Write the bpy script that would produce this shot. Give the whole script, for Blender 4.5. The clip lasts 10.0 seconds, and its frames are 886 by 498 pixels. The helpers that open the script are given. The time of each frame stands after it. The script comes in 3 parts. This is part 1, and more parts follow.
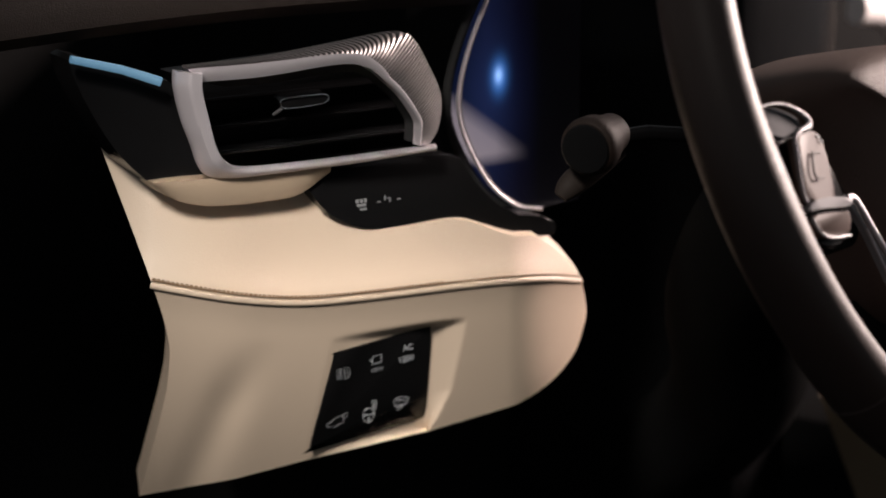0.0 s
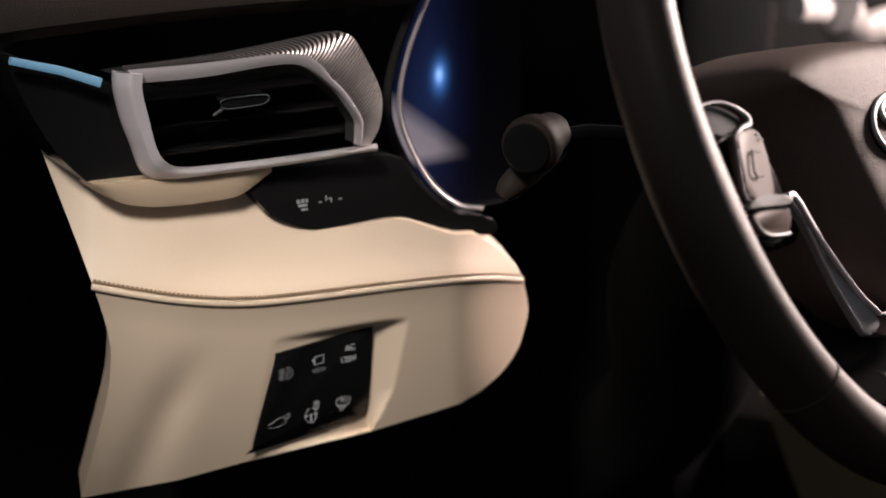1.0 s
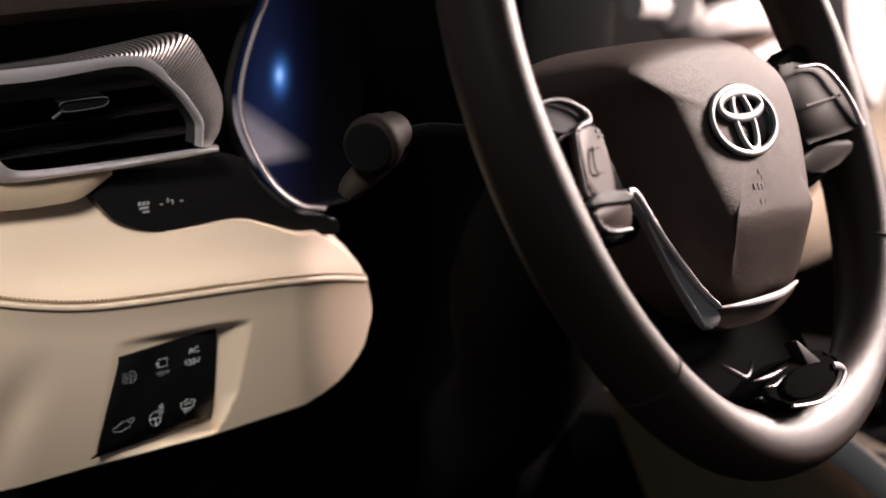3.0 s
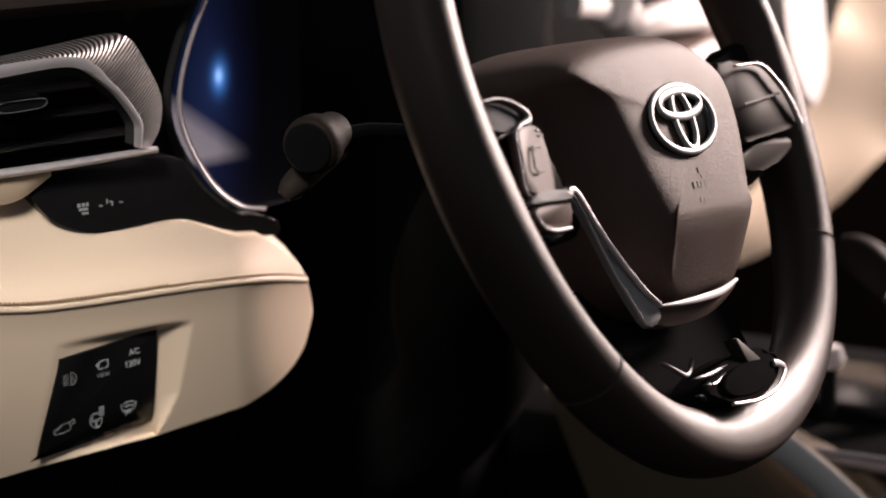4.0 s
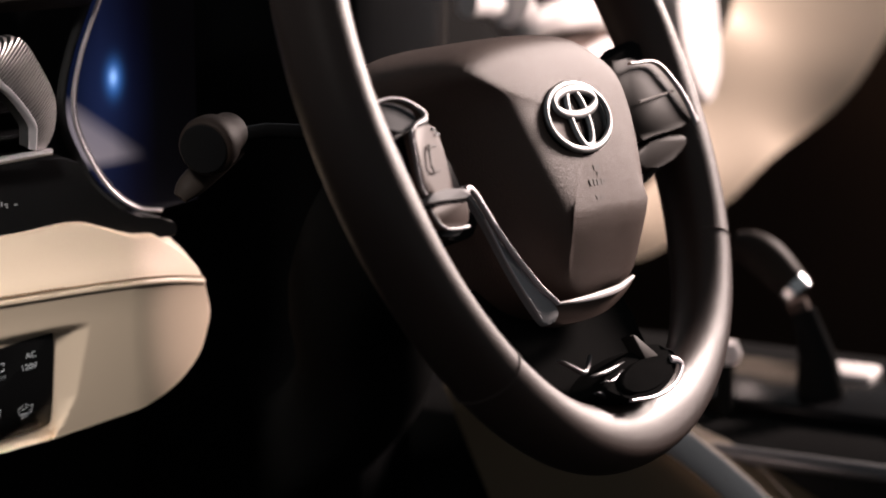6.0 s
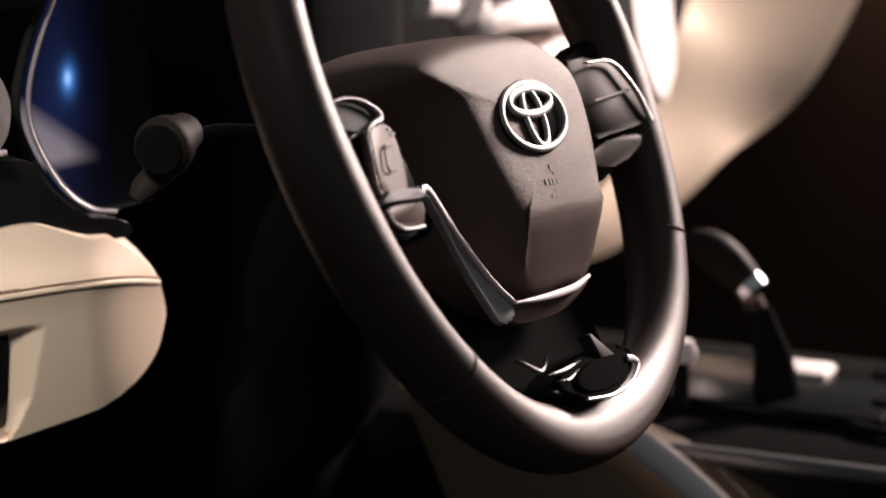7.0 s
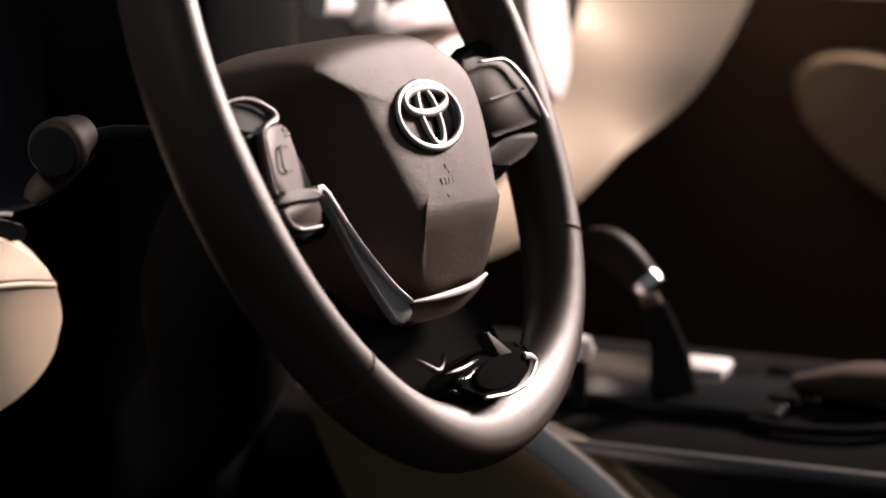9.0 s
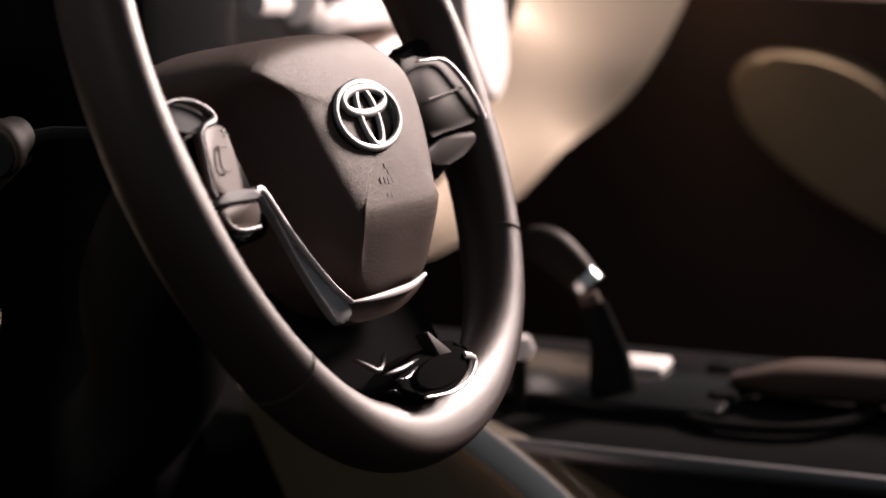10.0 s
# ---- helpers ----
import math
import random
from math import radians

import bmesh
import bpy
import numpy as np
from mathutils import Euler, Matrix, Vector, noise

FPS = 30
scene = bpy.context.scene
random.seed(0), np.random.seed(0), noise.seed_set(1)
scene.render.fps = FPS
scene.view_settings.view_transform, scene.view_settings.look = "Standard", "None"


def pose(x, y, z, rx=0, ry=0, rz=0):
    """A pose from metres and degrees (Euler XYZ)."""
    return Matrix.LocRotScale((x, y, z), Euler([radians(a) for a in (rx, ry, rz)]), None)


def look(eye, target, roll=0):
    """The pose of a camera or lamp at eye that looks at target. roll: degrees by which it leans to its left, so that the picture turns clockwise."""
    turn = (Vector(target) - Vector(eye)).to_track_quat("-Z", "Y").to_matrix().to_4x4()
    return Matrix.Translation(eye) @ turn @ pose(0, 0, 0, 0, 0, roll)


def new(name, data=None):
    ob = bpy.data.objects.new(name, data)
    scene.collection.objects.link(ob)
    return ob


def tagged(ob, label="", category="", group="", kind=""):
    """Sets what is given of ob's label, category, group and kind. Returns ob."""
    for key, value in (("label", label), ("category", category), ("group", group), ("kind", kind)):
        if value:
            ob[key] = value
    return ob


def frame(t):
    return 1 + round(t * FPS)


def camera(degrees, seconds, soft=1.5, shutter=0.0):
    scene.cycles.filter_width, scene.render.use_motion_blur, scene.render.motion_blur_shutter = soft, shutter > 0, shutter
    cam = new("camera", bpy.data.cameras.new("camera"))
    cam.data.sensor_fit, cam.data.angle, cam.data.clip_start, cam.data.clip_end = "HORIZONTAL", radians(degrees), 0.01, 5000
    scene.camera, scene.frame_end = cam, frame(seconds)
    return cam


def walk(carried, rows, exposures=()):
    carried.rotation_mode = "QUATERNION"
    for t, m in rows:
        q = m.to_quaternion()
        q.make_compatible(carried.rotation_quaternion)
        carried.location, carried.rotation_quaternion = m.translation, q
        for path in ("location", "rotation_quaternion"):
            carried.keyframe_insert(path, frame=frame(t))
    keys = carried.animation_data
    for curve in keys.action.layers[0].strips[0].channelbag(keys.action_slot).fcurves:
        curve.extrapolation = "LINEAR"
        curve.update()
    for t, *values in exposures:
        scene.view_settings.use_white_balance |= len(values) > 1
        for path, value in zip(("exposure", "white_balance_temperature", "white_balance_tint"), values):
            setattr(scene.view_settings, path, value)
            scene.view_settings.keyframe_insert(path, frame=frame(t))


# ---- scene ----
cam = camera(19.0, 10.0, soft=1.8)
EYE = (0.0, 0.0, 1.40)
# seconds and heading of the pan, on a tripod head tipped 13.95 degrees down
PAN = [(0.0, -58.0), (0.3, -58.262), (0.5, -58.5), (1.0, -59.304), (1.5, -60.216), (2.0, -61.131), (2.5, -61.98), (3.0, -62.803), (3.5, -63.49),
       (4.0, -64.13), (4.5, -64.739), (5.0, -65.35), (5.5, -65.913), (6.0, -66.42), (6.5, -66.9), (7.0, -67.401), (7.5, -67.952), (8.0, -68.522),
       (8.5, -69.088), (9.0, -69.7), (9.5, -70.365), (10.0, -71.054)]
walk(cam, [(t, pose(*EYE, 76.1 - 0.007 * t, 0.05, heading)) for t, heading in PAN])
cam.data.dof.use_dof = True
cam.data.dof.focus_distance = 1.34
cam.data.dof.aperture_fstop = 7.0

# ---- light: a dark studio, one softbox past the passenger window, one gridded softbox in the driver's door opening ----
world = bpy.data.worlds.new("studio")
scene.world = world
world.use_nodes = True
world.node_tree.nodes["Background"].inputs[0].default_value = (0.9, 0.95, 1.0, 1)
world.node_tree.nodes["Background"].inputs[1].default_value = 0.115


def area(name, eye, target, size_x, size_y, watts, colour):
    lamp = bpy.data.lights.new(name, "AREA")
    lamp.shape, lamp.size, lamp.size_y, lamp.energy, lamp.color = "RECTANGLE", size_x, size_y, watts, colour
    ob = new(name, lamp)
    ob.matrix_world = look(eye, target)
    return ob


area("window_softbox", (3.20, -0.14, 1.76), (1.3, 0.5, 1.1), 0.45, 0.45, 112, (1.0, 0.80, 0.74))
grid = area("gridded_softbox", (0.38, 0.50, 1.68), (1.105, 0.748, 1.045), 0.18, 0.18, 0.26, (1.0, 0.91, 0.84))
grid.data.spread = radians(21)


# ---- materials ----
def material(name, colour, rough, metal=0.0, grain=0.0, grain_size=900.0, vary=0.12, stain_size=9.0, coat=0.0, emit=None, power=0.0, spec=0.5):
    m = bpy.data.materials.new(name)
    m.use_nodes = True
    nodes, links = m.node_tree.nodes, m.node_tree.links
    b = nodes["Principled BSDF"]
    b.inputs["Roughness"].default_value, b.inputs["Metallic"].default_value = rough, metal
    b.inputs["Coat Weight"].default_value = coat
    b.inputs["Specular IOR Level"].default_value = spec
    where = nodes.new("ShaderNodeTexCoord")
    big = nodes.new("ShaderNodeTexNoise")
    big.inputs["Scale"].default_value, big.inputs["Detail"].default_value = stain_size, 4.0
    links.new(where.outputs["Object"], big.inputs["Vector"])
    mix = nodes.new("ShaderNodeMix")
    mix.data_type = "RGBA"
    mix.inputs[6].default_value = (*[c * (1 - vary) for c in colour], 1)
    mix.inputs[7].default_value = (*[min(1, c * (1 + vary)) for c in colour], 1)
    links.new(big.outputs["Fac"], mix.inputs["Factor"])
    links.new(mix.outputs[2], b.inputs["Base Color"])
    rr = nodes.new("ShaderNodeMapRange")
    rr.inputs["To Min"].default_value, rr.inputs["To Max"].default_value = max(0.02, rough * 0.85), min(1, rough * 1.15)
    links.new(big.outputs["Fac"], rr.inputs["Value"])
    links.new(rr.outputs["Result"], b.inputs["Roughness"])
    if grain:
        fine = nodes.new("ShaderNodeTexVoronoi")
        fine.inputs["Scale"].default_value = grain_size
        links.new(where.outputs["Object"], fine.inputs["Vector"])
        bump = nodes.new("ShaderNodeBump")
        bump.inputs["Strength"].default_value, bump.inputs["Distance"].default_value = grain, 0.0006
        links.new(fine.outputs["Distance"], bump.inputs["Height"])
        links.new(bump.outputs["Normal"], b.inputs["Normal"])
    if emit:
        b.inputs["Emission Color"].default_value, b.inputs["Emission Strength"].default_value = (*emit, 1), power
    return m


CREAM = material("cream leather", (0.70, 0.57, 0.44), 0.5, grain=0.1, grain_size=1100, vary=0.05)
CREAM_TRIM = material("cream moulded trim", (0.55, 0.43, 0.31), 0.4, grain=0.1, vary=0.08)
# darker copy of the cream leather, its shade put into the colour
SHADED_CREAM = material("cream leather with shade in its colour", (0.14, 0.10, 0.058), 0.6, grain=0.2, vary=0.1)
BLACK = material("black soft plastic", (0.036, 0.036, 0.037), 0.85, grain=0.2, grain_size=1400, vary=0.2, spec=0.0)
LACQUER = material("black matt lacquer", (0.013, 0.013, 0.013), 0.85, grain=0.1, vary=0.2, spec=0.0)
BROWN_TOP = material("dark brown dash top", (0.022, 0.014, 0.011), 0.6, grain=0.3, grain_size=1200, vary=0.2, spec=0.3)
GLOSS = material("piano black", (0.008, 0.008, 0.0085), 0.2, vary=0.1, spec=0.08)
WHEEL = material("brown wheel leather", (0.046, 0.030, 0.025), 0.43, grain=0.18, grain_size=1400, vary=0.25, spec=0.37)
PAD = material("brown grained airbag cover", (0.095, 0.062, 0.050), 0.58, grain=0.4, grain_size=1500, vary=0.2, spec=0.32)
SILVER = material("satin silver", (0.60, 0.57, 0.58), 0.4, metal=1.0, vary=0.05)
# lit copy of the silver: glare from the window put into a near-white colour
LIT_SILVER = material("silver with glare in its colour", (0.90, 0.85, 0.84), 0.4, metal=0.0, vary=0.05)
DARK_SILVER = material("dark satin metal", (0.12, 0.12, 0.125), 0.45, metal=0.5, vary=0.08)
CHROME = material("chrome", (0.85, 0.85, 0.86), 0.14, metal=1.0, vary=0.03)
STRIP = material("bright satin strip", (0.64, 0.60, 0.63), 0.42, metal=0.5, vary=0.04)
EMBLEM = material("polished emblem metal", (0.42, 0.42, 0.42), 0.48, metal=0.8, vary=0.03)
SATIN = material("grey satin metal", (0.34, 0.34, 0.35), 0.48, metal=0.4, vary=0.06)
BRONZE = material("brown satin switch plastic", (0.10, 0.068, 0.057), 0.5, vary=0.12, spec=0.14)
GREY = material("charcoal console plastic", (0.013, 0.013, 0.013), 0.85, grain=0.2, vary=0.25, spec=0.0)
POD = material("brown grey switch plastic", (0.030, 0.024, 0.021), 0.55, vary=0.12, spec=0.08)
CAP = material("blue grey switch cap", (0.055, 0.060, 0.068), 0.6, vary=0.12, spec=0.06)
PRINT = material("white backlit print", (0.45, 0.45, 0.45), 0.5, emit=(0.85, 0.88, 0.9), power=0.2)
DIM_PRINT = material("dim grey print", (0.25, 0.25, 0.25), 0.5, emit=(0.8, 0.85, 0.9), power=0.06)
DARK_PRINT = material("dark embossed print", (0.07, 0.05, 0.043), 0.6)
# no lamp: emission stands in for a blue reflection on silver trim
BLUE_STRIP = material("silver trim with blue reflection glow", (0.25, 0.42, 0.55), 0.3, metal=0.5, emit=(0.2, 0.48, 0.75), power=0.28)
TAN_DARK = material("dark tan leather", (0.24, 0.185, 0.12), 0.7, grain=0.2, vary=0.1, spec=0.1)
THREAD = material("dark tan thread", (0.26, 0.165, 0.09), 0.8)
DOOR_BROWN = material("dark brown door trim", (0.06, 0.042, 0.034), 0.7, grain=0.2, vary=0.12, spec=0.05)
CARPET = material("black carpet", (0.03, 0.03, 0.03), 0.95, grain=0.8, grain_size=700, spec=0.1)
STUDIO = material("black studio wall", (0.035, 0.035, 0.036), 0.9, spec=0.02)


def ribbed(name, colour, rough, spacing):
    """Satin metal with fine slanting ribs pressed into it."""
    m = material(name, colour, rough, metal=1.0, vary=0.05)
    nodes, links = m.node_tree.nodes, m.node_tree.links
    where, turn, wave, bump = [nodes.new("ShaderNode" + k) for k in ("TexCoord", "Mapping", "TexWave", "Bump")]
    turn.inputs["Rotation"].default_value = (0, radians(-58), 0)
    wave.bands_direction = "X"
    wave.inputs["Scale"].default_value = 0.314 / spacing
    wave.inputs["Distortion"].default_value = 0.0
    bump.inputs["Strength"].default_value, bump.inputs["Distance"].default_value = 1.0, 0.0017
    links.new(where.outputs["Object"], turn.inputs["Vector"])
    links.new(turn.outputs["Vector"], wave.inputs["Vector"])
    links.new(wave.outputs["Fac"], bump.inputs["Height"])
    links.new(bump.outputs["Normal"], nodes["Principled BSDF"].inputs["Normal"])
    return m


RIBBED = ribbed("ribbed satin silver", (0.25, 0.24, 0.238), 0.45, 0.0019)


def display_glass():
    """The driver's display: night-blue picture with one blue light, and a pale reflection painted into it, under gloss.
    """
    m = bpy.data.materials.new("lit driver display")
    m.use_nodes = True
    nodes, links = m.node_tree.nodes, m.node_tree.links
    b = nodes["Principled BSDF"]
    b.inputs["Base Color"].default_value = (0.004, 0.004, 0.006, 1)
    b.inputs["Roughness"].default_value = 0.2
    b.inputs["Specular IOR Level"].default_value = 0.08
    where = nodes.new("ShaderNodeTexCoord")
    parts = nodes.new("ShaderNodeSeparateXYZ")
    links.new(where.outputs["UV"], parts.inputs[0])

    def ramp(source, stops):
        r = nodes.new("ShaderNodeValToRGB")
        r.color_ramp.elements[0].position, r.color_ramp.elements[0].color = stops[0][0], (*stops[0][1], 1)
        r.color_ramp.elements[1].position, r.color_ramp.elements[1].color = stops[-1][0], (*stops[-1][1], 1)
        for p, c in stops[1:-1]:
            r.color_ramp.elements.new(p).color = (*c, 1)
        links.new(source, r.inputs[0])
        return r.outputs[0]

    def sums(op, a, b2):
        n = nodes.new("ShaderNodeMath")
        n.operation = op
        for k, v in ((0, a), (1, b2)):
            if isinstance(v, float):
                n.inputs[k].default_value = v
            else:
                links.new(v, n.inputs[k])
        return n.outputs[0]

    u, v = parts.outputs["X"], parts.outputs["Y"]
    sky = ramp(u, [(0.0, (0.001, 0.002, 0.008)), (0.35, (0.004, 0.006, 0.022)), (0.7, (0.001, 0.001, 0.005)), (0.95, (0.0, 0.0, 0.0))])
    slope = sums("ADD", v, sums("MULTIPLY", u, 0.34))
    # pale wedge: a reflection on the glass, put into the emitted colour
    ground = ramp(slope, [(0.30, (1, 1, 1)), (0.46, (0.8, 0.8, 0.8)), (0.56, (0, 0, 0))])
    lower = ramp(v, [(0.21, (0, 0, 0)), (0.27, (1, 1, 1))])
    side = ramp(u, [(0.45, (1, 1, 1)), (0.85, (0, 0, 0))])
    amount = sums("MULTIPLY", sums("MULTIPLY", ground, lower), side)
    mix = nodes.new("ShaderNodeMix")
    mix.data_type = "RGBA"
    links.new(amount, mix.inputs["Factor"])
    links.new(sky, mix.inputs[6])
    mix.inputs[7].default_value = (0.24, 0.20, 0.22, 1)
    out = mix.outputs[2]
    # soft blue marks on the picture: place, half width, half height, strength
    for u0, v0, du, dv, colour in ((0.49, 0.60, 0.10, 0.085, (0.05, 0.20, 0.62)), (0.485, 0.605, 0.05, 0.04, (0.30, 0.42, 0.60)), (0.36, 0.52, 0.42, 0.34, (0.004, 0.008, 0.03))):
        across = sums("POWER", sums("DIVIDE", sums("SUBTRACT", u, u0), du), 2.0)
        along = sums("POWER", sums("DIVIDE", sums("SUBTRACT", v, v0), dv), 2.0)
        glow = sums("POWER", 2.718, sums("MULTIPLY", sums("ADD", across, along), -1.6))
        add = nodes.new("ShaderNodeMix")
        add.data_type, add.blend_type = "RGBA", "ADD"
        links.new(glow, add.inputs["Factor"])
        links.new(out, add.inputs[6])
        add.inputs[7].default_value = (*colour, 1)
        out = add.outputs[2]
    links.new(out, b.inputs["Emission Color"])
    b.inputs["Emission Strength"].default_value = 1.0
    return m


DISPLAY = display_glass()


# ---- mesh helpers ----
def part(name, bm, mat, parent, label="", smooth=True):
    bmesh.ops.recalc_face_normals(bm, faces=bm.faces)
    me = bpy.data.meshes.new(name)
    bm.to_mesh(me)
    bm.free()
    me.materials.append(mat)
    for p in me.polygons:
        p.use_smooth = smooth
    if smooth:
        me.set_sharp_from_angle(angle=radians(40))
    ob = new(name, me)
    ob.parent = parent
    if label:
        tagged(ob, label)
    return ob


def thing(name, m, label, category, group="", kind=""):
    ob = new(name)
    ob.empty_display_size = 0.05
    ob.matrix_world = m
    return tagged(ob, label, category, group, kind)


def spline(points, n, closed=False):
    """Catmull-Rom through a few points, n steps a span."""
    pts = [Vector(p) for p in points]
    out, k = [], len(pts)
    for i in range(k if closed else k - 1):
        a, b = pts[i], pts[(i + 1) % k]
        before = pts[i - 1] if closed or i else a * 2 - b
        after = pts[(i + 2) % k] if closed or i + 2 < k else b * 2 - a
        for j in range(n):
            t = j / n
            out.append(0.5 * ((2 * a) + (b - before) * t + (2 * before - 5 * a + 4 * b - after) * t * t + (3 * a - before - 3 * b + after) * t ** 3))
    if not closed:
        out.append(pts[-1])
    return out


def sweep(path, section, up=(0, 0, 1), closed=False, ends=True, scale=None):
    """A closed section of (a, b) pairs carried along a path; a lies across, b along up."""
    bm = bmesh.new()
    rings, n = [], len(path)
    up = Vector(up)
    for i, p in enumerate(path):
        before = path[i - 1] if closed or i else path[0]
        after = path[(i + 1) % n] if closed or i + 1 < n else path[-1]
        d = (after - before).normalized()
        a = d.cross(up).normalized()
        b = a.cross(d)
        s = scale(i / max(1, n - 1)) if scale else (1, 1)
        rings.append([bm.verts.new(p + a * (q[0] * s[0]) + b * (q[1] * s[1])) for q in section])
    m = len(section)
    for i in range(n if closed else n - 1):
        r, q = rings[i], rings[(i + 1) % n]
        for j in range(m):
            bm.faces.new((r[j], r[(j + 1) % m], q[(j + 1) % m], q[j]))
    if ends and not closed:
        bm.faces.new(rings[0])
        bm.faces.new(rings[-1][::-1])
    return bm


def oval(a, b, n=16, power=2.0):
    out = []
    for i in range(n):
        t = 2 * math.pi * i / n
        c, s = math.cos(t), math.sin(t)
        out.append((a * math.copysign(abs(c) ** (2 / power), c), b * math.copysign(abs(s) ** (2 / power), s)))
    return out


def slab(outline, thick, bevel=0.0, segments=2):
    """A plate from a closed outline of 3D points, thickened along the vector thick, its front edge rounded."""
    bm = bmesh.new()
    thick = Vector(thick)
    front = [bm.verts.new(Vector(p)) for p in outline]
    back = [bm.verts.new(Vector(p) + thick) for p in outline]
    n = len(front)
    top = bm.faces.new(front)
    bm.faces.new(back[::-1])
    for i in range(n):
        bm.faces.new((front[(i + 1) % n], front[i], back[i], back[(i + 1) % n]))
    if bevel:
        bmesh.ops.bevel(bm, geom=list(top.edges), offset=bevel, segments=segments, affect="EDGES", profile=0.5)
    return bm


def box(size, centre=(0, 0, 0), bevel=0.003, turn=None):
    bm = bmesh.new()
    bmesh.ops.create_cube(bm, size=1, matrix=Matrix.Diagonal((*size, 1)))
    bmesh.ops.bevel(bm, geom=list(bm.edges), offset=bevel, segments=2, affect="EDGES", profile=0.5)
    bmesh.ops.transform(bm, matrix=Matrix.Translation(centre) @ (turn or Matrix()), verts=bm.verts)
    return bm


def lathe(profile, n=32):
    """Radius and height pairs turned round z."""
    bm = bmesh.new()
    rings = []
    for r, z in profile:
        rings.append([bm.verts.new((r * math.cos(2 * math.pi * i / n), r * math.sin(2 * math.pi * i / n), z)) for i in range(n)])
    for a, b in zip(rings, rings[1:]):
        for i in range(n):
            bm.faces.new((a[i], a[(i + 1) % n], b[(i + 1) % n], b[i]))
    bm.faces.new(rings[0][::-1])
    bm.faces.new(rings[-1])
    return bm


def sheet(f, nu, nv, thick):
    """A curved panel f(u, v), thickened along the vector thick, closed round its edge."""
    bm = bmesh.new()
    thick = Vector(thick)
    g = [[bm.verts.new(f(i / nu, j / nv)) for j in range(nv + 1)] for i in range(nu + 1)]
    h = [[bm.verts.new(g[i][j].co + thick) for j in range(nv + 1)] for i in range(nu + 1)]
    for i in range(nu):
        for j in range(nv):
            bm.faces.new((g[i][j], g[i + 1][j], g[i + 1][j + 1], g[i][j + 1]))
            bm.faces.new((h[i][j], h[i][j + 1], h[i + 1][j + 1], h[i + 1][j]))
    for i in range(nu):
        bm.faces.new((g[i][0], h[i][0], h[i + 1][0], g[i + 1][0]))
        bm.faces.new((g[i][nv], g[i + 1][nv], h[i + 1][nv], h[i][nv]))
    for j in range(nv):
        bm.faces.new((g[0][j], g[0][j + 1], h[0][j + 1], h[0][j]))
        bm.faces.new((g[nu][j], h[nu][j], h[nu][j + 1], g[nu][j + 1]))
    return bm


def merge(*parts):
    out = bmesh.new()
    for bm in parts:
        me = bpy.data.meshes.new("tmp")
        bm.to_mesh(me)
        bm.free()
        out.from_mesh(me)
        bpy.data.meshes.remove(me)
    return out


def moved(bm, m):
    bmesh.ops.transform(bm, matrix=m, verts=bm.verts)
    return bm


def lettering(name, text, size, m, mat, parent, thick=0.0002):
    cu = bpy.data.curves.new(name, "FONT")
    cu.body, cu.size, cu.extrude, cu.align_x, cu.align_y = text, size, thick, "CENTER", "CENTER"
    tmp = new(name, cu)
    me = bpy.data.meshes.new_from_object(tmp)
    bpy.data.objects.remove(tmp)
    me.transform(m)
    me.materials.clear()
    me.materials.append(mat)
    ob = new(name, me)
    ob.parent = parent
    return ob


def interp(x, table):
    return float(np.interp(x, [p[0] for p in table], [p[1] for p in table]))


# ---- the cabin shell ----
def shell(name, size, centre, mat, label):
    ob = part(name, box(size, centre, 0.01), mat, None)
    return tagged(ob, label, "structure", kind="structure")


shell("ground", (14, 14, 0.1), (1.3, 0.5, -0.05), STUDIO, "dark studio floor under the car")
shell("floor", (1.9, 2.6, 0.44), (1.75, -0.15, 0.22), CARPET, "black carpeted cabin floor")
shell("wall_front", (1.9, 0.06, 1.25), (1.75, 1.16, 0.625), LACQUER, "dark bulkhead behind the dashboard")
shell("wall_door", (0.06, 2.5, 0.56), (2.73, -0.15, 0.72), BLACK, "black outer shell of the passenger door")

# ---- the dashboard's driver end ----
DASH = pose(1.1756, 0.7423, 1.0093, 0, 0, -28) @ Matrix.Scale(0.87, 4)
# the camera's view direction at the dashboard, per unit of depth
DEEP = Vector((0.577, 1.0, -0.288))


def dash(x, z, d=0.0):
    """Millimetres across and up on the dashboard's face, and d millimetres of depth into it, along the camera's line of
    sight so that outlines fit its view.
    """
    return (Vector((x, 0, z)) + (DEEP + Vector((x, 0, z)) * 0.00071) * d) / 1000


def inside(x, y, z):
    """Millimetres across, in and up from the middle of the dashboard's face."""
    return Vector((x, y, z)) / 1000


BOTTOM = [(-212, -76), (-139, -75), (-91, -71), (-6, -66.5), (69, -58), (110, -40)]


def eased(points):
    """A smooth curve through a few points, as a table."""
    return [(p.x, p.y) for p in spline([(a, b, 0) for a, b in points], 8)]


LEFT = eased([(-80, -203), (-62, -197), (-20, -184), (1, -180), (21, -180), (58, -190), (145, -221)])
RIGHT = eased([(-60, 62), (-57, 70), (-45, 92), (-31, 106), (-17, 112), (-2, 115), (20, 110), (39, 98), (53, 82), (60, 70)])
SEAM = eased([(-190, 58), (-170, 52), (-133, 42), (-96, 35), (-57, 32), (24, 30), (65, 28), (90, 25), (112, 20)])
TOP = [(-222, 148), (-204, 128), (-186, 113), (-169, 102), (-151, 98), (-113, 98), (-86, 99), (-72, 84), (-56, 75), (-41, 70), (-17, 70), (8, 71), (24, 69),
       (48, 59), (61, 54), (78, 53), (90, 45), (112, 22)]
RIDGE = [(-68, -5), (-55, 5), (-41, 14), (-7, 23), (6, 26)]


